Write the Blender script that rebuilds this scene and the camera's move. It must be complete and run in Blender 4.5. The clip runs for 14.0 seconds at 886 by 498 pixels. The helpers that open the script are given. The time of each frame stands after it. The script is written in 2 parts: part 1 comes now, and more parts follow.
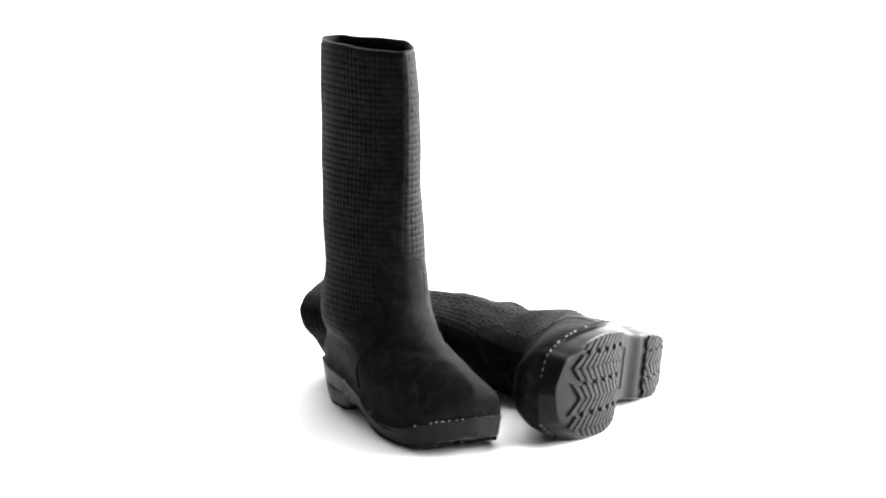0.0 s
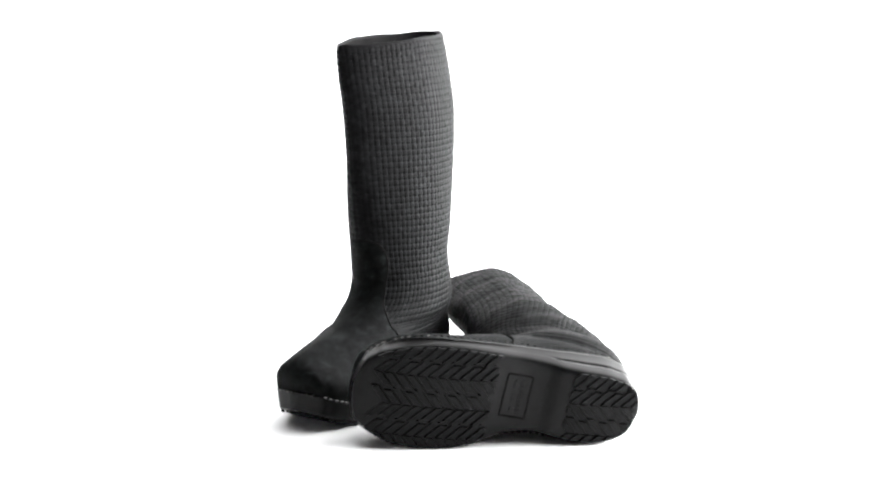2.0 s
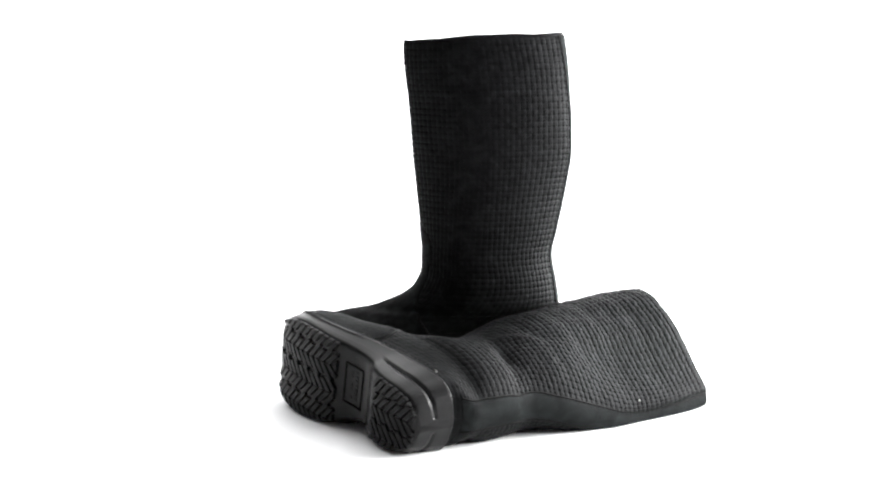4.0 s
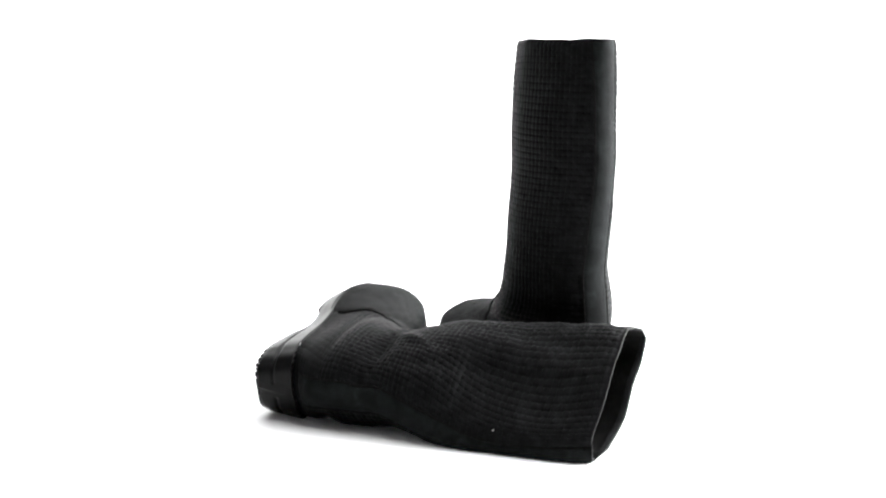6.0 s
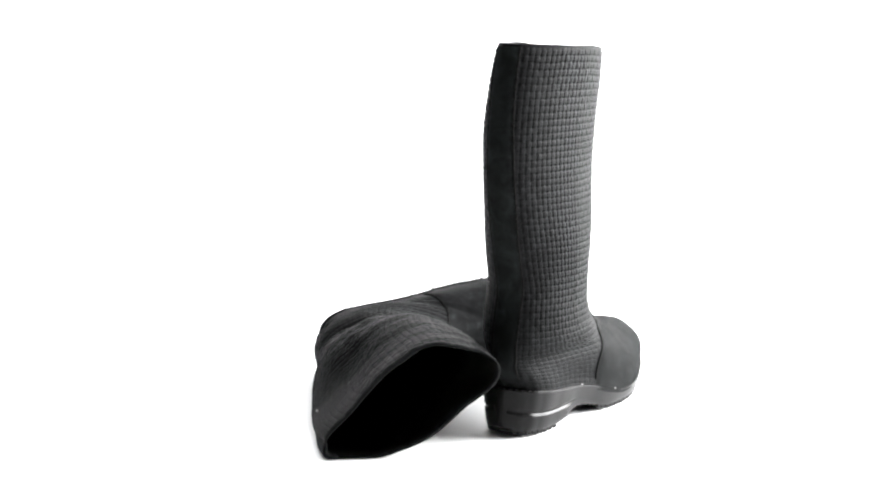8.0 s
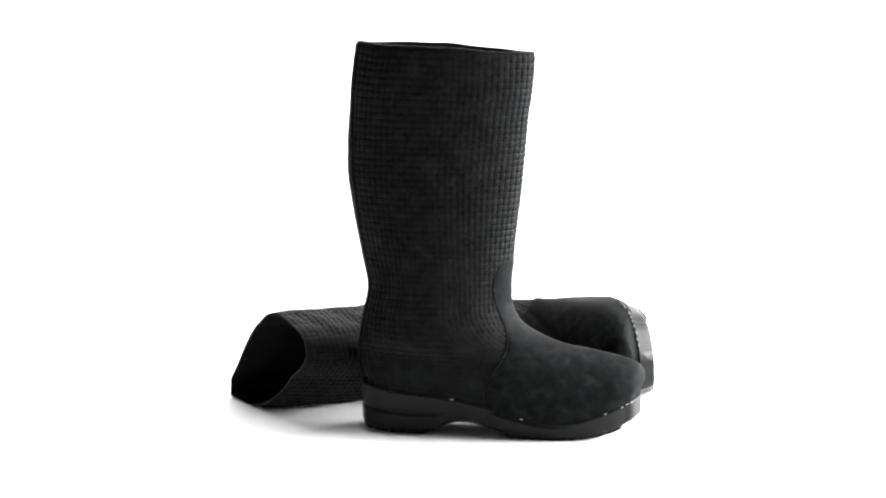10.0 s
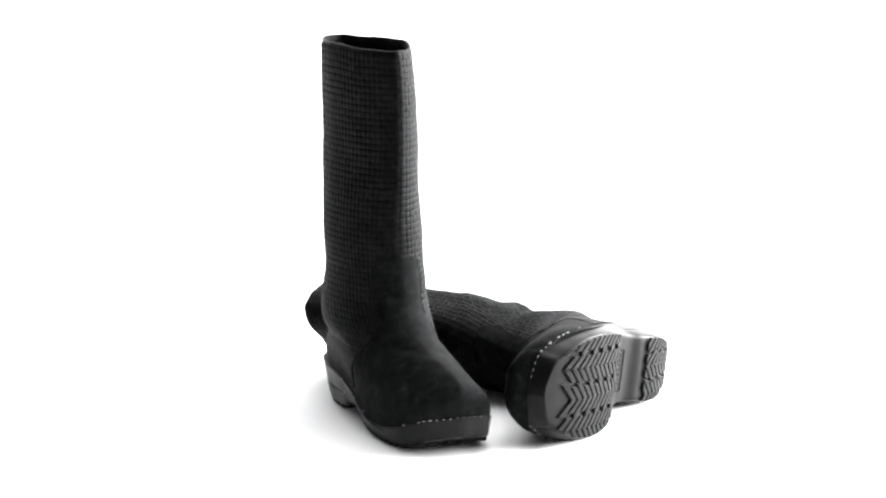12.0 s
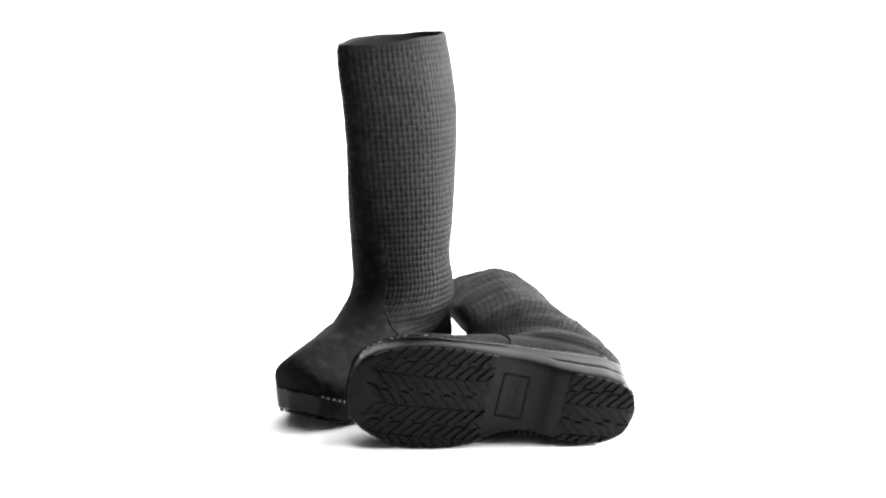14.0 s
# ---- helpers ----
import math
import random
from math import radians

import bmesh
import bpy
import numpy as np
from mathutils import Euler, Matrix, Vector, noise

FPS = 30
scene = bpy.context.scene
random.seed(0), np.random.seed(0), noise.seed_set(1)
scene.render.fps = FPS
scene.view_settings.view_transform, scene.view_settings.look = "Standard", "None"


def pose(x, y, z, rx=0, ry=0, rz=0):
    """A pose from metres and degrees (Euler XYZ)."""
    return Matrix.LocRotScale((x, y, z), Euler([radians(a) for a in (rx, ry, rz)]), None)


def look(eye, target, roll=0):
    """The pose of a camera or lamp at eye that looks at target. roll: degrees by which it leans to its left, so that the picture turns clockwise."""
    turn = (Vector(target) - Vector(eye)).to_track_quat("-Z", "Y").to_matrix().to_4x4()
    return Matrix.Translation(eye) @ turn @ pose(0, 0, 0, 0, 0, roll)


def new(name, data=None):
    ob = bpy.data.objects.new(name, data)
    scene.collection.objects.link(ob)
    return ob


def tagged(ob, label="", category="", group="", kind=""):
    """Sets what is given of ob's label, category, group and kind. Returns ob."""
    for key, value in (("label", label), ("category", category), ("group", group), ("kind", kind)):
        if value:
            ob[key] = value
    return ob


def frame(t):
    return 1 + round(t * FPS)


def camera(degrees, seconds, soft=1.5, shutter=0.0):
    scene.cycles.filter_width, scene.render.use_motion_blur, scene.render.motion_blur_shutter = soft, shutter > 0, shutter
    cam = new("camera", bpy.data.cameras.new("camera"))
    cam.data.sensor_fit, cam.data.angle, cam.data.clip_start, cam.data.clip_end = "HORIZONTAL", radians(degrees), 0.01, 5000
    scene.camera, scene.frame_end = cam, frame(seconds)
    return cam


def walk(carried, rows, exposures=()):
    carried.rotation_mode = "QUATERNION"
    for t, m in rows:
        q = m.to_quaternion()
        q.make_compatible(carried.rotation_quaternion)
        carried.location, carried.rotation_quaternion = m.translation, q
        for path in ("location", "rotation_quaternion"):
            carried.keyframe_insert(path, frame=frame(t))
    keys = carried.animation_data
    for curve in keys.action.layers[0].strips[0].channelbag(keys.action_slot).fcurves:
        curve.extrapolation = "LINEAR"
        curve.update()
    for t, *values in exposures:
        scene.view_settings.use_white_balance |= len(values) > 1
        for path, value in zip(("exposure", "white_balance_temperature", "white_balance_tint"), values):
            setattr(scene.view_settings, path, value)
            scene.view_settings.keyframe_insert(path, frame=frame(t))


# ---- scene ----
cam = camera(28.226, 14.0, soft=2.3)
CAM = pose(0, -1.75, 0.4535, 80.490, 0, 0.785) @ pose(0, 0, 0, 0, 0, 0.184)
walk(cam, [(0.0, CAM), (14.0, CAM)], [(0.0, 0.0), (14.0, 0.0)])

# the turntable turns clockwise, one round in about 11.9 s, a little unevenly: seconds and degrees
TURNED = [(0.0, -1.9), (0.5, -15.0), (1.0, -31.1), (1.5, -45.5), (2.0, -61.6), (2.5, -76.3), (3.0, -90.8), (3.5, -106.1), (3.7, -112.5),
          (5.8, -176.1), (6.0, -182.4), (6.5, -197.4), (7.0, -212.2), (7.2, -217.6), (9.3, -283.2), (9.5, -289.5), (10.0, -304.7), (10.5, -320.4),
          (11.0, -335.8), (11.5, -351.3), (12.0, -365.2), (12.5, -379.5), (13.0, -394.4), (13.5, -409.6), (13.9, -420.4), (14.0, -423.0)]
STANDING = pose(-0.0942, -0.0373, 0.0009, 0.363, 0.455, -65.342)
LYING = pose(0.1802, 0.0013, 0.0462, 88.246, -12.888, -112.151)

# ---- light: a white studio sweep under an overhead softbox, a softbox at its right and two background lamps
world = bpy.data.worlds.new("studio")
scene.world = world
world.use_nodes = True
world.node_tree.nodes["Background"].inputs["Color"].default_value = (1, 1, 1, 1)
world.node_tree.nodes["Background"].inputs["Strength"].default_value = 0.03


def softbox(name, eye, target, width, height, power):
    data = bpy.data.lights.new(name, "AREA")
    data.shape, data.size, data.size_y, data.energy = "RECTANGLE", width, height, power
    ob = new(name, data)
    ob.matrix_world = look(eye, target)
    return ob


softbox("overhead_softbox", (0.35, 1.8, 2.7), (0.1, 1.5, 0), 5.2, 4.2, 300)
softbox("side_softbox", (2.0, 0.45, 0.75), (0, 0, 0.2), 2.2, 1.0, 470)
softbox("background_lamp", (-2.4, 2.0, 1.2), (-1.0, 4.4, 1.2), 0.8, 1.4, 150)
softbox("background_lamp", (2.4, 2.0, 1.2), (1.6, 4.4, 1.0), 0.8, 1.4, 350)


# ---- materials
def material(name, base, rough, spread=0.3, grain=900.0, patch=25.0, bump=0.2, depth=0.0004, metal=0.0, sheen=0.0, scuff=None, spec=0.5):
    """A surface with fine grain, larger patches and a fine relief."""
    m = bpy.data.materials.new(name)
    m.use_nodes = True
    n, l = m.node_tree.nodes, m.node_tree.links
    b = n["Principled BSDF"]
    co = n.new("ShaderNodeTexCoord")
    fine, wide = n.new("ShaderNodeTexNoise"), n.new("ShaderNodeTexNoise")
    fine.inputs["Scale"].default_value, fine.inputs["Detail"].default_value = grain, 3
    wide.inputs["Scale"].default_value, wide.inputs["Detail"].default_value = patch, 4
    wide.inputs["Distortion"].default_value = 0.8
    for t in (fine, wide):
        l.new(co.outputs["Object"], t.inputs["Vector"])
    mixed = n.new("ShaderNodeMath")
    mixed.operation = "MULTIPLY_ADD"
    l.new(wide.outputs["Fac"], mixed.inputs[0])
    mixed.inputs[1].default_value = 0.65
    half = n.new("ShaderNodeMath")
    half.operation = "MULTIPLY"
    half.inputs[1].default_value = 0.35
    l.new(fine.outputs["Fac"], half.inputs[0])
    l.new(half.outputs[0], mixed.inputs[2])
    ramp = n.new("ShaderNodeValToRGB")
    ramp.color_ramp.elements[0].position, ramp.color_ramp.elements[1].position = 0.40, 0.58
    ramp.color_ramp.elements[0].color = (*[c * (1 - spread) for c in base], 1)
    ramp.color_ramp.elements[1].color = (*[c * (1 + spread) for c in base], 1)
    if scuff:
        e = ramp.color_ramp.elements.new(0.68)
        e.color = (*scuff, 1)
    l.new(mixed.outputs[0], ramp.inputs["Fac"])
    l.new(ramp.outputs["Color"], b.inputs["Base Color"])
    ro = n.new("ShaderNodeMapRange")
    ro.inputs["To Min"].default_value, ro.inputs["To Max"].default_value = rough - 0.08, rough + 0.08
    l.new(mixed.outputs[0], ro.inputs["Value"])
    l.new(ro.outputs["Result"], b.inputs["Roughness"])
    bu = n.new("ShaderNodeBump")
    bu.inputs["Strength"].default_value, bu.inputs["Distance"].default_value = bump, depth
    l.new(fine.outputs["Fac"], bu.inputs["Height"])
    l.new(bu.outputs["Normal"], b.inputs["Normal"])
    b.inputs["Metallic"].default_value = metal
    b.inputs["Specular IOR Level"].default_value = spec
    if sheen:
        b.inputs["Sheen Weight"].default_value, b.inputs["Sheen Roughness"].default_value = sheen, 0.5
        b.inputs["Sheen Tint"].default_value = (0.85, 0.95, 1.0, 1)
    return m


WEAVE = material("embossed_leather", (0.0040, 0.0043, 0.0045), 0.55, 0.34, 1300, 60, 0.6, 0.0005, scuff=(0.008, 0.0085, 0.009), spec=0.033)
NUBUCK = material("nubuck_leather", (0.0037, 0.0041, 0.0042), 0.68, 0.45, 2200, 95, 0.5, 0.0004, scuff=(0.0125, 0.014, 0.0145), spec=0.025)
# mottled, and paler than the vamp: side light is put into its colour
STRIP = material("lit_worn_leather", (0.0058, 0.0066, 0.0067), 0.7, 0.35, 1800, 60, 0.5, 0.0005, scuff=(0.012, 0.0142, 0.0146), spec=0.028)
LINING = material("dark_lining", (0.006, 0.006, 0.006), 0.85, 0.3, 1200, 40, 0.3, spec=0.05)
SOLE = material("sole_rubber", (0.0031, 0.0031, 0.0033), 0.36, 0.35, 700, 40, 0.15, 0.0003, spec=0.10)
TREAD = material("tread_rubber", (0.0042, 0.0042, 0.0044), 0.48, 0.3, 900, 60, 0.25, 0.0003, spec=0.075)
THREAD = material("pale_thread", (0.17, 0.17, 0.165), 0.5, 0.4, 2500, 160, 0.3, 0.0002)
# dark thread, also the painted shade of the sole panel's engraved outline
DARK_THREAD_SHADE = material("dark_thread_and_shade", (0.003, 0.003, 0.003), 0.7, 0.4, 2500, 160, 0.3, 0.0002, spec=0.04)
PAPER = material("white_sweep", (0.86, 0.86, 0.86), 0.8, 0.015, 300, 2, 0.05, 0.0002, spec=0.2)


STUDIO = material("studio_paint", (0.2, 0.2, 0.205), 0.8, 0.2, 200, 2, 0.1, 0.001, spec=0.2)


# ---- mesh helpers
def mesh_of(name, verts, faces, mat, smooth=True):
    me = bpy.data.meshes.new(name)
    me.from_pydata([tuple(v) for v in verts], [], faces)
    me.materials.append(mat)
    if smooth:
        me.polygons.foreach_set("use_smooth", [True] * len(me.polygons))
    me.update()
    return me


def part(name, me, parent, label=""):
    ob = new(name, me)
    ob.parent = parent
    return tagged(ob, label)


def grid_faces(rows, cols, closed, flip=False, start=0):
    """Quads of a rows x cols grid of points; closed joins the last column to the first."""
    out = []
    for r in range(rows - 1):
        for c in range(cols if closed else cols - 1):
            d = (c + 1) % cols
            q = (start + r * cols + c, start + r * cols + d, start + (r + 1) * cols + d, start + (r + 1) * cols + c)
            out.append(q[::-1] if flip else q)
    return out


def curve(pairs):
    """A smooth function through (place, value) pairs."""
    xs = np.array([p[0] for p in pairs], float)
    ys = np.array([p[1] for p in pairs], float)
    slope = np.gradient(ys, xs)

    def at(v):
        v = np.clip(np.asarray(v, float), xs[0], xs[-1])
        i = np.clip(np.searchsorted(xs, v) - 1, 0, len(xs) - 2)
        h = xs[i + 1] - xs[i]
        t = (v - xs[i]) / h
        return ((2 * t**3 - 3 * t**2 + 1) * ys[i] + (t**3 - 2 * t**2 + t) * h * slope[i]
                + (-2 * t**3 + 3 * t**2) * ys[i + 1] + (t**3 - t**2) * h * slope[i + 1])
    return at


def ease(a, b, v):
    t = np.clip((np.asarray(v, float) - a) / (b - a), 0, 1)
    return t * t * (3 - 2 * t)


# ---- the boot's form: x to the toe, y to the left of a right boot, z up; outer side at -y
FRONT = curve([(0.015, 0.1830), (0.03, 0.1862), (0.045, 0.1895), (0.056, 0.1874), (0.066, 0.1788), (0.071, 0.1674), (0.0745, 0.1527), (0.0775, 0.1407),
               (0.081, 0.1210), (0.0865, 0.1046), (0.0935, 0.0876), (0.102, 0.0740), (0.114, 0.0653), (0.14, 0.0625), (0.167, 0.0652), (0.194, 0.0682),
               (0.221, 0.0708), (0.247, 0.0738), (0.274, 0.0766), (0.3, 0.0786), (0.326, 0.0820), (0.365, 0.0845)])
BACK = curve([(0.015, -0.070), (0.03, -0.074), (0.042, -0.078), (0.055, -0.081), (0.085, -0.080), (0.113, -0.076), (0.140, -0.072), (0.167, -0.079),
              (0.194, -0.0855), (0.221, -0.0905), (0.247, -0.0942), (0.274, -0.0938), (0.300, -0.0928), (0.326, -0.0905), (0.365, -0.0845)])
WIDE = curve([(0.015, 0.0478), (0.03, 0.0466), (0.05, 0.0464), (0.065, 0.0446), (0.075, 0.0430), (0.09, 0.0464), (0.105, 0.0460), (0.122, 0.0449),
               (0.15, 0.0437), (0.18, 0.0445), (0.235, 0.0412), (0.29, 0.0405), (0.365, 0.0378)])
MIDDLE = curve([(0.10, 0.010), (0.122, 0.008), (0.180, 0.009), (0.235, 0.009), (0.290, 0.0085), (0.365, 0.003)])
RIM = curve([(-0.09, 0.3705), (0.0, 0.3675), (0.085, 0.3625)])
ROUND = curve([(0, 2.24), (0.12, 2.05), (0.17, 1.79), (0.24, 1.73), (0.33, 1.83), (0.3625, 1.68)])
ROUND_FRONT = curve([(0, 2.14), (0.05, 1.89), (0.066, 1.5), (0.08, 1.45), (0.1, 1.83), (0.13, 1.88), (0.17, 1.8), (0.24, 1.62), (0.33, 1.58),
               (0.3625, 1.48)])
# half widths of the sole to its outer and inner side
OUTER = curve([(-0.0779, 0.004), (-0.074, 0.0175), (-0.066, 0.0280), (-0.05, 0.0355), (-0.02, 0.0395), (0.01, 0.0410), (0.04, 0.0435), (0.07, 0.0462),
               (0.10, 0.0478), (0.13, 0.0470), (0.157, 0.0412), (0.175, 0.0320), (0.184, 0.0215), (0.1885, 0.005)])
INNER = curve([(-0.0779, 0.004), (-0.074, 0.0175), (-0.066, 0.0280), (-0.05, 0.0350), (-0.02, 0.0360), (0.01, 0.031), (0.04, 0.033), (0.07, 0.043),
               (0.10, 0.0485), (0.13, 0.0480), (0.157, 0.0428), (0.175, 0.0340), (0.184, 0.0240), (0.1885, 0.005)])
SOLE_TOP = curve([(-0.08, 0.047), (-0.06, 0.0450), (-0.03, 0.0412), (0.005, 0.0382), (0.03, 0.0342), (0.045, 0.031), (0.06, 0.026), (0.083, 0.020), (0.104, 0.017),
                  (0.125, 0.0175), (0.145, 0.022), (0.166, 0.0295), (0.179, 0.035), (0.19, 0.0385)])
SOLE_LOW = curve([(-0.08, 0.011), (-0.072, 0.0062), (-0.062, 0.0048), (-0.006, 0.0048), (0.001, 0.0062), (0.011, 0.0118), (0.021, 0.0135), (0.034, 0.0130),
                  (0.052, 0.0092), (0.066, 0.0055), (0.08, 0.0036), (0.10, 0.003), (0.125, 0.0035), (0.145, 0.0055), (0.161, 0.009), (0.176, 0.0145), (0.19, 0.021)])
AXIS = 0.125


LEAN = curve([(-0.08, 0.17), (-0.02, 0.17), (0.03, 0.12), (0.08, 0.07), (0.13, 0.06), (0.19, 0.06)])


def plan_y(x):
    """The foot's middle line."""
    return AXIS * (x + 0.07)


def upper_point(th, z, out=0.0):
    """The upper's surface at the angle th round the leg (0 at the front) and the level z."""
    th, z = np.broadcast_arrays(np.asarray(th, float), np.asarray(z, float))
    f, k = FRONT(z), BACK(z)
    mid, half = (f + k) / 2, (f - k) / 2 * (1 - 0.02 * ease(0.1, 0.2, z))
    c, s = np.cos(th), np.sin(th)
    # the outer back corner of the leg is squarer than the rest
    p = 2 / np.where(c > 0, ROUND_FRONT(z), ROUND(z) + np.where(s < 0, 0.25, 0.0) * ease(0.13, 0.22, z))
    leg_x, leg_y = np.sign(c) * np.abs(c) ** p, np.sign(s) * np.abs(s) ** p
    # low down the plan follows the sole's outline
    low = 1 - ease(0.03, 0.072, z)
    x = mid + half * (low * c + (1 - low) * leg_x)
    sx = np.clip(-0.0779 + (x - k) / np.maximum(f - k, 1e-6) * 0.2664, -0.0779, 0.1885)
    foot_y = np.where(s < 0, -OUTER(sx), INNER(sx)) / 0.0487
    foot_y = foot_y * np.clip(np.abs(s) / 0.12, 0, 1)
    w = WIDE(z)
    y = w * (low * foot_y + (1 - low) * leg_y)
    on_foot = 1 - ease(0.10, 0.21, z)
    y = y + on_foot * plan_y(x) + (1 - on_foot) * (MIDDLE(z) - 0.002 + 0.05 * (x + 0.005))
    drop = 1 - ease(0.02, 0.085, z)
    zz = z + drop * (SOLE_TOP(x) - 0.0225) - 0.001 * drop
    lift = ease(0.28, 0.365, z)
    zz = zz + lift * (RIM(x) - 0.3625 + 0.0005 * np.sin(4 * th + 1.0) + 0.0003 * np.sin(9 * th))
    pts = np.stack([x, y, zz], -1)
    return pts


def surface(th, z, out=0.0):
    """upper_point() moved outwards by out."""
    e = 1e-3
    p = upper_point(th, z)
    if np.all(np.asarray(out) == 0):
        return p
    a = upper_point(np.asarray(th) + 8e-3, z) - upper_point(np.asarray(th) - 8e-3, z)
    b = upper_point(th, np.asarray(z) + e) - upper_point(th, np.asarray(z) - e)
    n = np.cross(a, b)
    n /= np.maximum(np.linalg.norm(n, axis=-1, keepdims=True), 1e-12)
    return p + n * np.asarray(out)[..., None]


def even_angles(count, z=0.27):
    """Angles that are evenly spaced along the leg's girth."""
    th = np.linspace(0, 2 * math.pi, 4001)
    p = upper_point(th, np.full_like(th, z))
    run = np.concatenate([[0], np.cumsum(np.linalg.norm(np.diff(p, axis=0), axis=1))])
    return np.interp(np.arange(count) / count * run[-1], run, th)


def levels(count, z0=0.02, z1=0.3625):
    """Levels that are evenly spaced along the front, closer where it runs flat."""
    z = np.linspace(z0, z1, 4001)
    run = np.concatenate([[0], np.cumsum(np.hypot(np.diff(z), 0.35 * np.diff(FRONT(z))))])
    return np.interp(np.linspace(0, run[-1], count), run, z)


CELLS, PITCH = 66, 0.0060


def weave(u, v):
    """The height of a plain weave of flat strips, 0 to 1, at u and v strips."""
    cu, cv = np.floor(u), np.floor(v)
    a, b = u - cu - 0.5, v - cv - 0.5
    over = (cu + cv) % 2 < 1
    # every crossing is a flat pad with rounded edges, the upright strips a little lower, some pads worn
    h = (1 - np.where(over, 0.35, 0.75) * np.abs(2 * a) ** 7) * (1 - np.where(over, 0.92, 0.85) * np.abs(2 * b) ** 6)
    h = h * np.where(over, 0.86, 1.0) * (0.92 + 0.16 * ((cu * 0.618 + cv * 0.754) % 1))
    hole = np.exp(-((0.5 - np.abs(a)) ** 2 + (0.5 - np.abs(b)) ** 2) / 0.022)
    return h - 0.5 * hole


def waves(p, seed):
    """How far the soft leather swells and sinks, in metres."""
    return 0.0006 * girth_noise(p, 55, seed) + 0.0013 * girth_noise(p, 27, seed + 1.7)


VAMP_EDGE = curve([(0.0, 0.050), (0.03, 0.047), (0.052, 0.047), (0.066, 0.054), (0.076, 0.0605), (0.088, 0.064), (0.099, 0.0625), (0.115, 0.0555), (0.131, 0.0515), (0.147, 0.0505),
                   (0.158, 0.0535), (0.164, 0.0575), (0.168, 0.0655)])


def vamp_half(z):
    """Half the vamp's angle at the level z."""
    f, k = FRONT(z), BACK(z)
    mid, half = (f + k) / 2, (f - k) / 2
    low = 1 - ease(0.03, 0.072, z)
    want = np.clip((VAMP_EDGE(z) - mid) / half, -1, 1)
    pf, pb = 2 / ROUND_FRONT(z), 2 / ROUND(z)
    th = np.linspace(0, math.pi, 2001)
    c = np.cos(th)
    out = []
    for i in range(len(z)):
        q = low[i] * c + (1 - low[i]) * np.sign(c) * np.abs(c) ** np.where(c > 0, pf[i], pb[i])
        out.append(th[np.argmax(q <= want[i])])
    return np.array(out)


def girth_noise(p, scale, seed):
    """Smooth waves of the leather, about -1 to 1."""
    x, y, z = (p[..., i] * scale for i in range(3))
    return (np.sin(x * 1.3 + seed) * np.cos(y * 1.7 + 2 * seed) + np.sin(z * 1.1 + x * 0.6 + 3 * seed) * np.cos(z * 0.7 - y + seed)) / 2


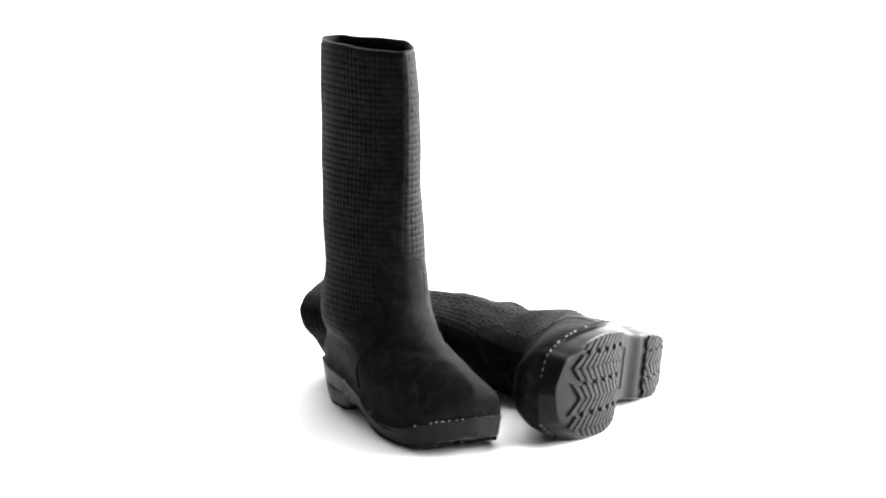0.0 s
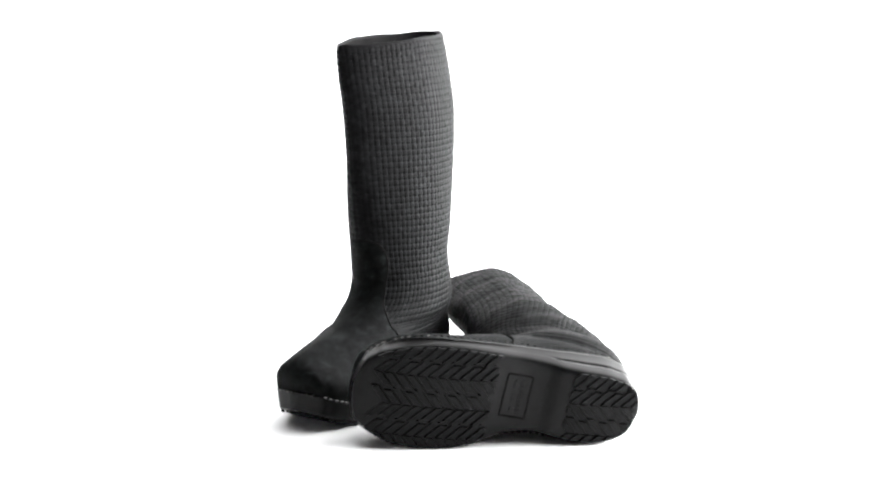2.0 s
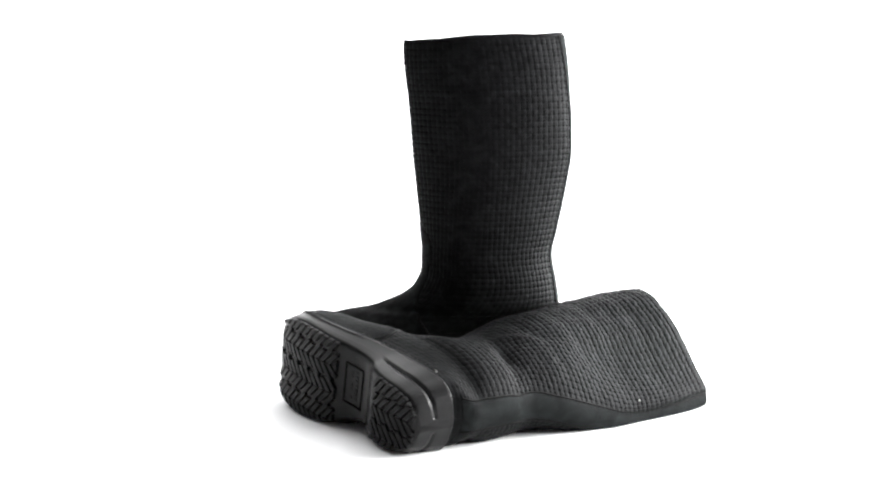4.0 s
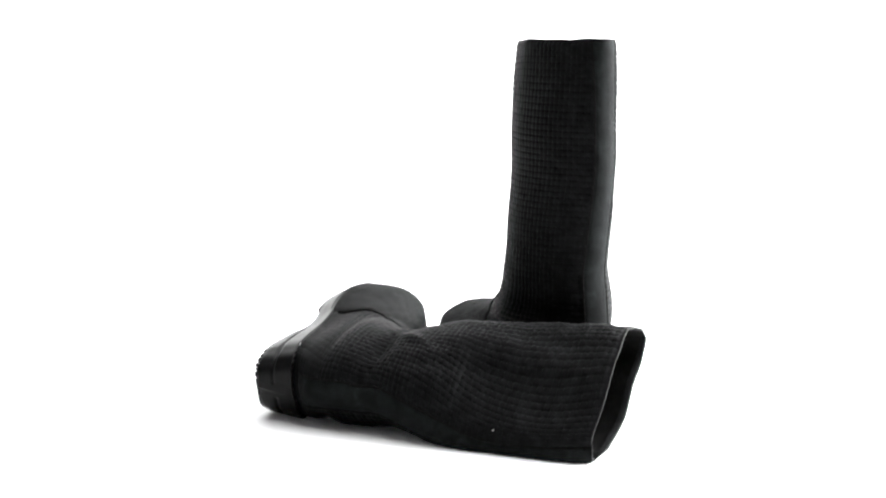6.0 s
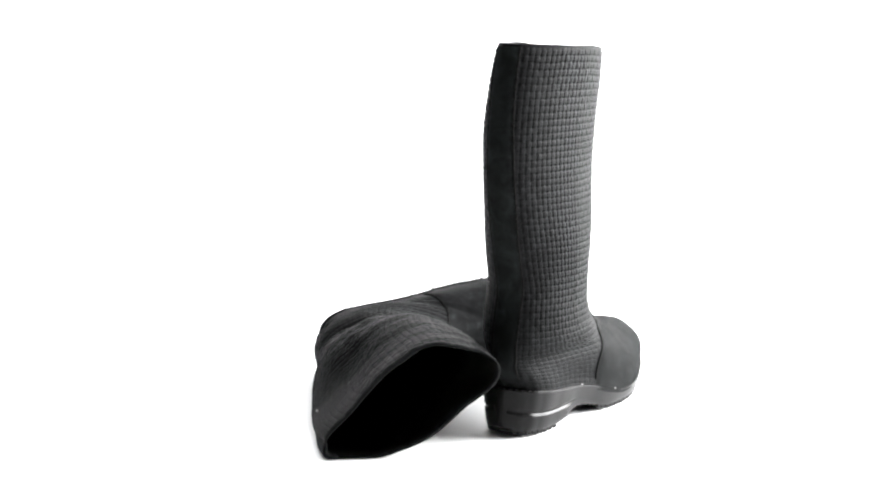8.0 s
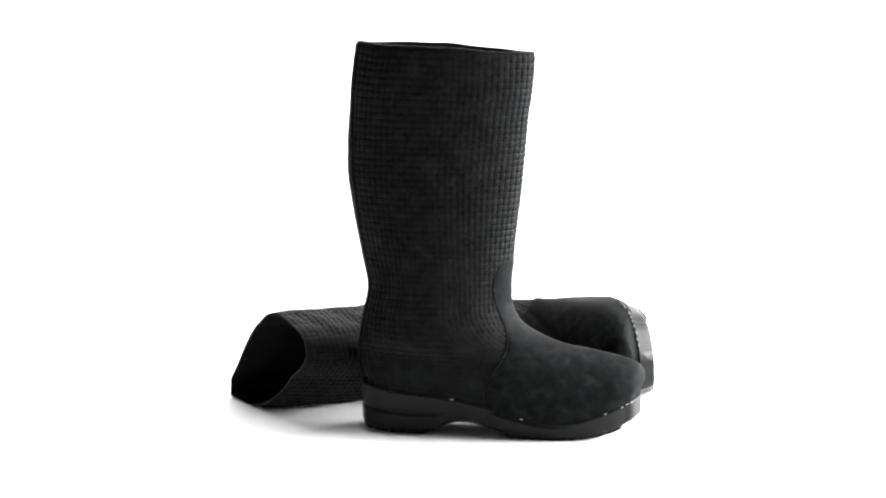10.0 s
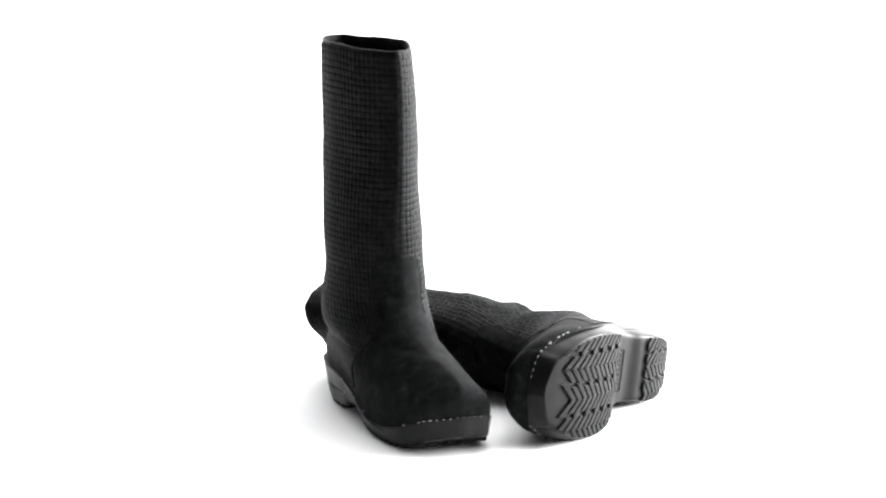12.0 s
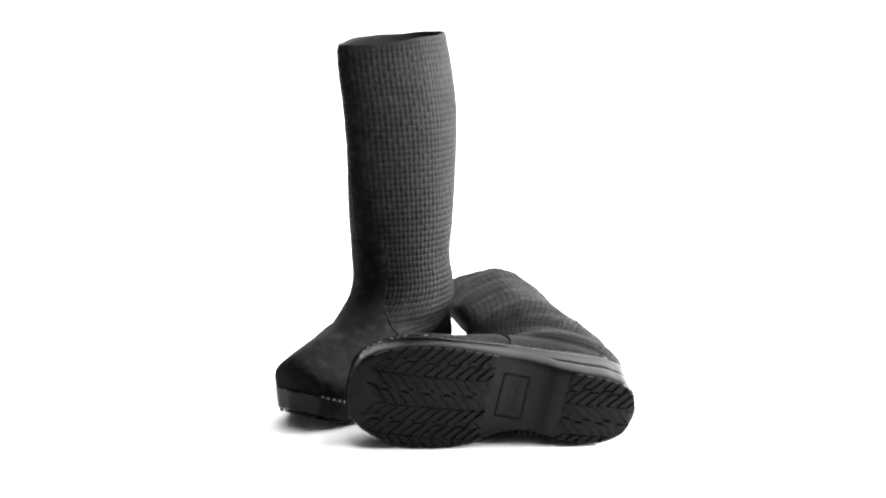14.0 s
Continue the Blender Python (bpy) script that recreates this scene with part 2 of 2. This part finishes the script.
def build_boot(mirror, bend, label, broad=0.0):
    """One boot: mirror -1 makes a left one, bend(points) lays its soft parts down."""
    boot = new("boot")
    tagged(boot, label, "boot", "pair of boots")
    flip = mirror < 0

    def soft(p):
        q = np.array(p, float)
        mid = plan_y(q[..., 0])
        q[..., 1] = mid + (q[..., 1] - mid) * (1 + broad * (1 - ease(0.07, 0.16, q[..., 2])))
        q[..., 1] *= mirror
        return bend(q).reshape(-1, 3)

    def hard(p):
        q = np.array(p, float)
        mid = plan_y(q[..., 0])
        q[..., 1] = mid + (q[..., 1] - mid) * (1 + broad)
        q[..., 1] *= mirror
        return q.reshape(-1, 3)

    # shaft with the woven relief
    per, seed = 8, 0.5 if mirror > 0 else 4.1
    th = even_angles(CELLS * per)
    z = levels(440)
    rows, cols = len(z), len(th)
    TH, Z = np.meshgrid(th, z)
    run = np.concatenate([[0], np.cumsum(np.hypot(np.diff(z), 0.1 * np.diff(FRONT(z))))])
    u = np.arange(cols) / per
    v = run / PITCH
    U, V = np.meshgrid(u, v)
    wob = upper_point(TH, Z)
    U = U + 0.05 * girth_noise(wob, 60, 1.0)
    V = V + 0.12 * girth_noise(wob, 30, 2.0)
    fade = 0.35 + 0.65 * ease(0.05, 0.13, Z)
    strength = 0.0015 * fade * (1 - ease(0.359, 0.3615, Z))
    h = weave(U, V) * strength + waves(wob, seed)
    outer = surface(TH, Z, h)
    lip = [surface(th, np.full(cols, 0.3625), d + waves(outer[-1], seed)) + np.array([0, 0, dz]) for d, dz in ((0.0007, 0.0006), (0.0, 0.0010), (-0.0016, 0.0010), (-0.0024, 0.0), (-0.0026, -0.006))]
    pts = np.concatenate([outer.reshape(-1, 3)] + [q.reshape(-1, 3) for q in lip])
    me = mesh_of("shaft", soft(pts), grid_faces(rows + len(lip), cols, True, flip), WEAVE)
    part("shaft", me, boot, "black leather shaft embossed with a basket weave")

    # lining
    thl, zl = even_angles(120), np.linspace(0.03, 0.3605, 60)
    T2, Z2 = np.meshgrid(thl, zl)
    me = mesh_of("lining", soft(surface(T2, Z2, waves(upper_point(T2, Z2), seed) - 0.0026)), grid_faces(60, 120, True, not flip), LINING)
    part("lining", me, boot, "dark smooth leather lining")

    # vamp with its tongue
    zv = levels(110, 0.02, 0.1679)
    hv = vamp_half(zv)
    s = np.linspace(-1, 1, 121)
    TV = hv[:, None] * s[None, :]
    ZV = np.repeat(zv[:, None], 121, 1)
    wob = upper_point(TV, ZV)
    thick = 0.0017 + 0.0003 * girth_noise(wob, 150, 1.3)
    edge = 1 - np.maximum(np.abs(s)[None, :] ** 60, ease(0.1662, 0.1679, ZV))
    thick = thick * (0.1 + 0.9 * edge) + waves(wob, seed)
    me = mesh_of("vamp", soft(surface(TV, ZV, thick)), grid_faces(110, 121, False, flip), NUBUCK)
    vamp = part("vamp", me, boot, "smooth black nubuck toe and tongue")

    # seam round the vamp
    def tube(name, line, radius, mat, parent, label="", mapped=soft):
        line = np.asarray(line)
        tan = np.gradient(line, axis=0)
        tan /= np.linalg.norm(tan, axis=1, keepdims=True)
        side = np.cross(tan, np.array([0.31, 0.17, 0.93]))
        side /= np.linalg.norm(side, axis=1, keepdims=True)
        over = np.cross(tan, side)
        ring = np.linspace(0, 2 * math.pi, 6, endpoint=False)
        p = line[:, None, :] + radius * (np.cos(ring)[None, :, None] * side[:, None, :] + np.sin(ring)[None, :, None] * over[:, None, :])
        me = mesh_of(name, mapped(p), grid_faces(len(line), 6, True, not flip), mat)
        return part(name, me, parent, label)

    sel = zv > 0.03
    a = surface(hv[sel], zv[sel], 0.0009 + waves(upper_point(hv[sel], zv[sel]), seed))
    b = surface(-hv[sel], zv[sel], 0.0009 + waves(upper_point(-hv[sel], zv[sel]), seed))
    tube("seam", np.concatenate([a, b[::-1]]), 0.0011, DARK_THREAD_SHADE, vamp)

    # strip down the back seam
    zb = np.linspace(0.040, 0.361, 130)
    lo = curve([(0.04, -0.014), (0.10, -0.016), (0.14, -0.017), (0.25, -0.0165), (0.37, -0.011)])(zb)
    hi = curve([(0.04, 0.010), (0.10, 0.010), (0.14, 0.008), (0.25, 0.005), (0.37, 0.010)])(zb)
    sb = np.linspace(0, 1, 25)
    yb = lo[:, None] + (hi - lo)[:, None] * sb[None, :]
    ZB = np.repeat(zb[:, None], 25, 1)
    p = 2 / ROUND(ZB)
    TB = math.pi - np.sign(yb) * np.arcsin(np.clip(np.abs(yb) / WIDE(ZB), 0, 1) ** (1 / p))
    thick = 0.0017 * (0.15 + 0.85 * (1 - np.abs(2 * sb - 1)[None, :] ** 16)) + 0.0003 * girth_noise(upper_point(TB, ZB), 80, 0.7) + waves(upper_point(TB, ZB), seed)
    me = mesh_of("back_strip", soft(surface(TB, ZB, thick)), grid_faces(130, 25, False, not flip), STRIP)
    strip = part("back_strip", me, boot, "smooth black leather strip over the back seam")
    for col in (0, -1):
        tube("seam", surface(TB[:, col], zb, 0.0012 + waves(upper_point(TB[:, col], zb), seed)), 0.0010, DARK_THREAD_SHADE, strip)
    if flip:
        i = int(np.argmin(np.abs(zb - 0.275)))
        spot = soft(surface(TB[i:i + 1, 0] + 0.30, zb[i:i + 1], np.array([0.0016])))[0]
        bm = bmesh.new()
        bmesh.ops.create_icosphere(bm, subdivisions=1, radius=0.0011, matrix=Matrix.Translation(spot) @ Matrix.Diagonal((1.3, 0.9, 0.7, 1)))
        lint = bpy.data.meshes.new("lint")
        bm.to_mesh(lint)
        bm.free()
        lint.materials.append(THREAD)
        part("lint", lint, boot, "tiny white speck of lint")

    # sole: rounded cross-sections from heel to toe
    xs = -0.0779 + 0.2664 * (1 - np.cos(np.linspace(0.02, math.pi - 0.02, 150))) / 2
    prof = [(0.0, 0.0), (0.5, 0.0), (0.80, 0.0), (0.91, 0.0), (0.955, 0.03), (0.975, 0.09), (0.985, 0.2), (0.992, 0.36), (0.994, 0.41), (0.994, 0.44), (0.994, 0.49), (0.995, 0.52), (0.996, 0.57),
            (1.0, 0.72), (1.006, 0.88), (1.010, 0.94), (1.008, 0.985), (0.995, 1.0), (0.95, 1.0), (0.5, 1.0), (0.0, 1.0)]
    ring = []
    for side in (-1, 1):
        seq = prof if side < 0 else prof[-2:0:-1]
        for k, (w, f) in enumerate(seq):
            hw = OUTER(xs) if side < 0 else INNER(xs)
            lowz, topz = SOLE_LOW(xs), SOLE_TOP(xs)
            zz = lowz + (topz - lowz) * f
            groove = 0.0026 * (0.42 < f < 0.50) * (1 - ease(-0.004, 0.012, xs))
            y = side * np.maximum(hw * w - groove * (hw > 0.008), 0)
            # the flanks lean in towards the tread
            y = y * (1 - LEAN(xs) * (1 - f))
            ring.append(np.stack([xs, y + plan_y(xs), zz], -1))
    P = np.stack(ring, 1)
    n = P.shape[1]
    faces = grid_faces(len(xs), n, True, not flip)
    first = tuple(range(n))
    last = tuple((len(xs) - 1) * n + i for i in range(n))
    faces += [first[::-1] if flip else first, last if flip else last[::-1]]
    me = mesh_of("sole", hard(P), faces, SOLE)
    sole = part("sole", me, boot, "glossy black moulded clog sole with a grooved heel")

    # tread blocks: columns of chevrons that point in turn to the heel and to the toe
    def clip(poly, inside):
        for (ax, ay), (nx, ny) in inside:
            res = []
            for i, (px, py) in enumerate(poly):
                qx, qy = poly[(i + 1) % len(poly)]
                da, db = (px - ax) * nx + (py - ay) * ny, (qx - ax) * nx + (qy - ay) * ny
                if da >= 0:
                    res.append((px, py))
                if (da >= 0) != (db >= 0):
                    t = da / (da - db)
                    res.append((px + (qx - px) * t, py + (qy - py) * t))
            poly = res
            if len(poly) < 3:
                return []
        return poly

    def outline(x0, x1, inset, cut0, cut1):
        """Half planes round the sole between two stations."""
        stations = np.linspace(x0, x1, 15)
        ring = [(x, -OUTER(x) * (0.985 - LEAN(x)) + inset) for x in stations] + [(x, INNER(x) * (0.985 - LEAN(x)) - inset) for x in stations[::-1]]
        ring = [(float(x), float(y)) for x, y in ring]
        planes = []
        for i in range(len(ring)):
            (ax, ay), (bx, by) = ring[i], ring[(i + 1) % len(ring)]
            d = math.hypot(bx - ax, by - ay)
            if d > 1e-6:
                planes.append(((ax, ay), (-(by - ay) / d, (bx - ax) / d)))
        return planes

    areas = [(outline(0.060, 0.183, 0.0010, 0, 0), 0.045, 0.190), (outline(-0.0745, -0.0095, 0.0015, 0, 0), -0.085, 0.0)]
    rowh, pitch, bar, slope = 0.0262, 0.0098, 0.0070, 1.05
    for planes, xa, xb in areas:
        for r in range(-3, 4):
            # the forefoot has a joint between columns on its middle line, the heel a whole column
            yc = (r + (0.5 if xa > 0 else 0.0)) * rowh - 0.0045
            way = -1 if r % 2 == 0 and xa > 0 or r % 2 and xa < 0 else 1
            for i in range(int((xb - xa) / pitch) + 7):
                x = xa + i * pitch + (0.5 * pitch if r % 2 else 0) - 0.03
                reach = rowh / 2 + (0.0008 if i % 2 == 0 else -0.0018)
                for sgn in (-1, 1):
                    arm = [(x, yc), (x + bar, yc), (x + bar - way * slope * reach, yc + sgn * reach), (x - way * slope * reach, yc + sgn * reach)]
                    poly = clip(arm if sgn > 0 else arm[::-1], planes)
                    area = 0.5 * abs(sum(poly[j][0] * poly[(j + 1) % len(poly)][1] - poly[(j + 1) % len(poly)][0] * poly[j][1] for j in range(len(poly))))
                    if area < 8e-6 or sum(q[0] for q in poly) / len(poly) > 0.169:
                        continue
                    faces, verts, m = [], [], len(poly)
                    cx, cy = sum(q[0] for q in poly) / m, sum(q[1] for q in poly) / m
                    for grow, dz in ((1.0, 0.0008), (0.99, -0.0022), (0.90, -0.0030)):
                        for px, py in poly:
                            qx, qy = cx + (px - cx) * grow, cy + (py - cy) * grow
                            verts.append((qx, qy + plan_y(qx), float(SOLE_LOW(qx)) + dz))
                    for lev in (0, 1):
                        for j in range(m):
                            q = (lev * m + j, lev * m + (j + 1) % m, (lev + 1) * m + (j + 1) % m, (lev + 1) * m + j)
                            faces.append(q if flip else q[::-1])
                    cap = tuple(2 * m + j for j in range(m))
                    faces.append(cap if flip else cap[::-1])
                    part("tread_block", mesh_of("tread_block", hard(verts), faces, TREAD, False), sole)

    # panel on the waist of the sole: dark strips paint an engraved outline's shade, rows of worn writing
    def plate(name, x0, x1, y0, y1, dz, mat):
        v, f = [], []
        for grow, d in ((1.0, 0.0006), (1.0, dz * 0.7), (0.9, dz)):
            for px, py in ((x0, y0), (x1, y0), (x1, y1), (x0, y1)):
                cx, cy = (x0 + x1) / 2, (y0 + y1) / 2
                inset = (1 - grow) * min(x1 - x0, y1 - y0) / 2
                qx, qy = px - math.copysign(inset, px - cx), py - math.copysign(inset, py - cy)
                v.append((qx, qy + plan_y(0.035), float(SOLE_LOW(qx)) + d))
        for lev in (0, 1):
            for j in range(4):
                q = (lev * 4 + j, lev * 4 + (j + 1) % 4, lev * 4 + 4 + (j + 1) % 4, lev * 4 + 4 + j)
                f.append(q if flip else q[::-1])
        f.append((8, 9, 10, 11) if flip else (11, 10, 9, 8))
        return part(name, mesh_of(name, hard(v), f, mat, False), sole)

    x0, x1, y0, y1, e = 0.0252, 0.0505, -0.0228, 0.0150, 0.0011
    plate("panel_edge_shade", x0, x0 + e, y0, y1, -0.0009, DARK_THREAD_SHADE)
    plate("panel_edge_shade", x1 - e, x1, y0, y1, -0.0009, DARK_THREAD_SHADE)
    plate("panel_edge_shade", x0 + e, x1 - e, y0, y0 + e, -0.0009, DARK_THREAD_SHADE)
    plate("panel_edge_shade", x0 + e, x1 - e, y1 - e, y1, -0.0009, DARK_THREAD_SHADE)
    for i in range(7):
        plate("writing_bar", 0.0325, 0.0365, -0.0185 + 0.0042 * i, -0.0185 + 0.0042 * i + 0.0026, -0.0005, TREAD)
        if i % 3 != 2:
            plate("writing_bar", 0.0400, 0.0423, -0.0175 + 0.004 * i, -0.0175 + 0.004 * i + 0.0028, -0.0004, TREAD)

    # stitches along the welt
    stitch = bpy.data.meshes.new("stitch")
    bm = bmesh.new()
    bmesh.ops.create_uvsphere(bm, u_segments=6, v_segments=4, radius=1.0)
    bmesh.ops.scale(bm, vec=(0.0021, 0.0006, 0.0006), verts=bm.verts)
    bm.to_mesh(stitch)
    bm.free()
    stitch.materials.append(THREAD)
    worn = stitch.copy()
    worn.materials.clear()
    worn.materials.append(DARK_THREAD_SHADE)
    th = np.linspace(0, 2 * math.pi, 3001)
    line = surface(th, np.full(3001, 0.0225), np.full(3001, 0.0034))
    line[:, 2] += 0.0024
    run = np.concatenate([[0], np.cumsum(np.linalg.norm(np.diff(line, axis=0), axis=1))])
    count = 104
    rng = random.Random(7 if flip else 3)
    for i in range(count):
        s0 = (i + 0.5) / count * run[-1]
        a = np.array([np.interp(s0, run, line[:, k]) for k in range(3)])
        b = np.array([np.interp((s0 + 0.002) % run[-1], run, line[:, k]) for k in range(3)])
        a, b = hard(a)[0], hard(b)[0]
        ahead = abs((s0 / run[-1] + 0.5) % 1 - 0.5)
        pale = rng.random() < (0.75 if ahead < (0.14 if flip else 0.10) else 0.05)
        ob = part("stitch", stitch if pale else worn, sole)
        d = (Vector(b) - Vector(a)).normalized()
        ob.matrix_local = Matrix.Translation(a) @ d.to_track_quat("X", "Z").to_matrix().to_4x4() @ Matrix.Diagonal((rng.uniform(0.75, 1.1), rng.uniform(0.8, 1.2), 1, 1))
    return boot


# ---- the setting
def build_sweep():
    prof = [(-0.8, -0.0), (-0.4, 0.0), (0.0, 0.0), (2.2, 0.0), (3.0, 0.0)]
    prof += [(3.0 + 1.4 * math.sin(a), 1.4 - 1.4 * math.cos(a)) for a in np.linspace(0.1, math.pi / 2, 16)]
    prof += [(4.4, 2.4), (4.4, 4.0)]
    xs = np.linspace(-2.2, 4.5, 7)
    v = [(x, y, z) for y, z in prof for x in xs]
    ob = new("backdrop", mesh_of("backdrop", v, grid_faces(len(prof), len(xs), False), PAPER))
    return tagged(ob, "seamless white paper sweep, floor curving up into wall", "backdrop", kind="structure")


def build_studio():
    """An unseen grey studio round the sweep, added for a dim front with faint fill."""
    for name, corners, label in (
            ("floor", [(-6, -6, -0.02), (6, -6, -0.02), (6, 6, -0.02), (-6, 6, -0.02)], "unseen grey concrete studio floor added round the sweep"),
            ("ceiling", [(-6, -6, 4.2), (-6, 6, 4.2), (6, 6, 4.2), (6, -6, 4.2)], "unseen grey painted studio ceiling added over the sweep"),
            ("wall_south", [(-6, -6, -0.02), (-6, -6, 4.2), (6, -6, 4.2), (6, -6, -0.02)], "unseen grey painted studio wall added round the sweep"),
            ("wall_north", [(-6, 6, -0.02), (6, 6, -0.02), (6, 6, 4.2), (-6, 6, 4.2)], "unseen grey painted studio wall added round the sweep"),
            ("wall_west", [(-6, -6, -0.02), (-6, 6, -0.02), (-6, 6, 4.2), (-6, -6, 4.2)], "unseen grey painted studio wall added round the sweep"),
            ("wall_east", [(6, -6, -0.02), (6, -6, 4.2), (6, 6, 4.2), (6, 6, -0.02)], "unseen grey painted studio wall added round the sweep")):
        c = Vector((0, 0, 2))
        out = [Vector(v) + (Vector(v) - c).normalized() * 0.2 for v in corners]
        v = [Vector(p) for p in corners] + out
        f = [(0, 1, 2, 3), (7, 6, 5, 4)] + [(i, 4 + i, 4 + (i + 1) % 4, (i + 1) % 4) for i in range(4)]
        tagged(new(name, mesh_of(name, v, f, STUDIO, False)), label, "studio shell", kind="structure")


build_sweep()
build_studio()


# ---- the pair
def upright(p):
    return p


def laid_down(p):
    """The fallen leg: twisted, creased at the ankle and flattened where it lies."""
    q = p.copy()
    z = q[..., 2].copy()
    turn = radians(22.97) * ease(0.10, 0.28, z)
    x, y = q[..., 0].copy(), q[..., 1] + 0.006 * ease(0.1, 0.2, z)
    back = ease(0.2, 0.36, z) * (1 - ease(-0.085, 0.0, x))
    y = y * (1 - 0.30 * back) + 0.005 * back
    short = ease(0.2, 0.36, z) * (0.005 * (1 - ease(-0.085, 0.01, x)) + 0.006 * (1 - ease(-0.04, 0.01, y)))
    above = ease(0.005, 0.03, y) * ease(0.15, 0.33, z)
    y = y + above * (0.006 * np.exp(-((x - 0.035) / 0.03) ** 2) - 0.008 * np.exp(-((x + 0.035) / 0.03) ** 2))
    # no neck behind the ankle, as the leg lies on its strip
    x = x - 0.006 * np.exp(-((z - 0.132) / 0.042) ** 2) * (1 - ease(-0.07, 0.0, x))
    x = x - 0.007 * ease(0.1, 0.2, z) * (1 - ease(-0.09, -0.02, x))
    # the strip end of the rim is blunt
    deep = -BACK(z)
    r = np.clip(-x / deep, 0, 1)
    x = x - deep * (1 - (1 - r) ** (1 + 0.7 * ease(0.2, 0.34, z)) - r)
    # its front end is rounded and hangs lower
    deep = FRONT(z)
    r = np.clip(x / deep, 0, 1)
    x = np.where(x > 0, deep * (1 - (1 - r) ** (1 + 0.45 * ease(0.2, 0.34, z))), x)
    y = y - 0.014 * ease(0.2, 0.36, z) * ease(0.03, 0.09, x)
    leg = np.maximum(z - 0.08, 0)
    q[..., 0] = x * np.cos(turn) - y * np.sin(turn) + 0.0028 * leg
    q[..., 1] = x * np.sin(turn) + y * np.cos(turn) - 0.0280 * leg
    q[..., 2] = z - 0.0076 * ease(0.10, 0.19, z) - short
    loose = ease(0.13, 0.18, z) * ease(0.0, 0.03, q[..., 1])
    q[..., 1] += loose * (0.0018 * girth_noise(q, 75, 2.2) + 0.0011 * girth_noise(q, 150, 0.4))
    x, y = q[..., 0].copy(), q[..., 1].copy()
    # creases across the ankle, deepest on the upper side behind, and a shallow hollow along the leg
    mask = ease(-0.02, 0.025, y) * (1 - ease(-0.01, 0.07, x))
    crease = np.exp(-((z - 0.128 - 0.22 * (x + 0.05)) / 0.009) ** 2)
    bulge = np.exp(-((z - 0.155 - 0.2 * (x + 0.05)) / 0.014) ** 2)
    hollow = np.exp(-((x + 0.03 + 0.25 * (z - 0.2)) / 0.016) ** 2) * ease(0.15, 0.19, z) * (1 - ease(0.24, 0.31, z)) * ease(0.0, 0.03, y)
    dimple = np.exp(-((z - 0.134) / 0.010) ** 2 - ((x + 0.038) / 0.015) ** 2) * ease(-0.01, 0.02, y)
    fold = np.exp(-((x + 0.012 + 0.5 * (z - 0.15)) / 0.007) ** 2 - ((z - 0.165) / 0.025) ** 2) * ease(0.0, 0.02, y)
    full = 0.010 * ease(0.005, 0.035, y) * (1 - ease(-0.01, 0.07, x)) * np.exp(-((z - 0.225) / 0.05) ** 2)
    q[..., 1] = y + full - 0.0020 * mask * crease - 0.0035 * dimple + 0.0010 * mask * bulge - 0.002 * hollow + 0.003 * fold
    front = ease(0.0, 0.05, x) * np.exp(-((z - 0.125) / 0.02) ** 2)
    q[..., 0] -= 0.004 * front * ease(0.0, 0.03, y)
    # the side that lies on the floor
    m = np.array(LYING)
    high = q @ m[2, :3] + m[2, 3]
    under = np.maximum(0.0012 - high, 0)
    q[..., 1] += under / m[2, 1]
    return q


standing = build_boot(1, upright, "tall black leather clog boot standing upright on white floor")
fallen = build_boot(-1, laid_down, "tall black leather clog boot lying on its side, sole outwards", 0.11)


def motions():
    turned = curve(TURNED)
    for thing, place in ((standing, STANDING), (fallen, LYING)):
        rows = [(0.1 * i, pose(0, 0, 0, 0, 0, float(turned(0.1 * i))) @ place) for i in range(141)]
        walk(thing, rows)


motions()
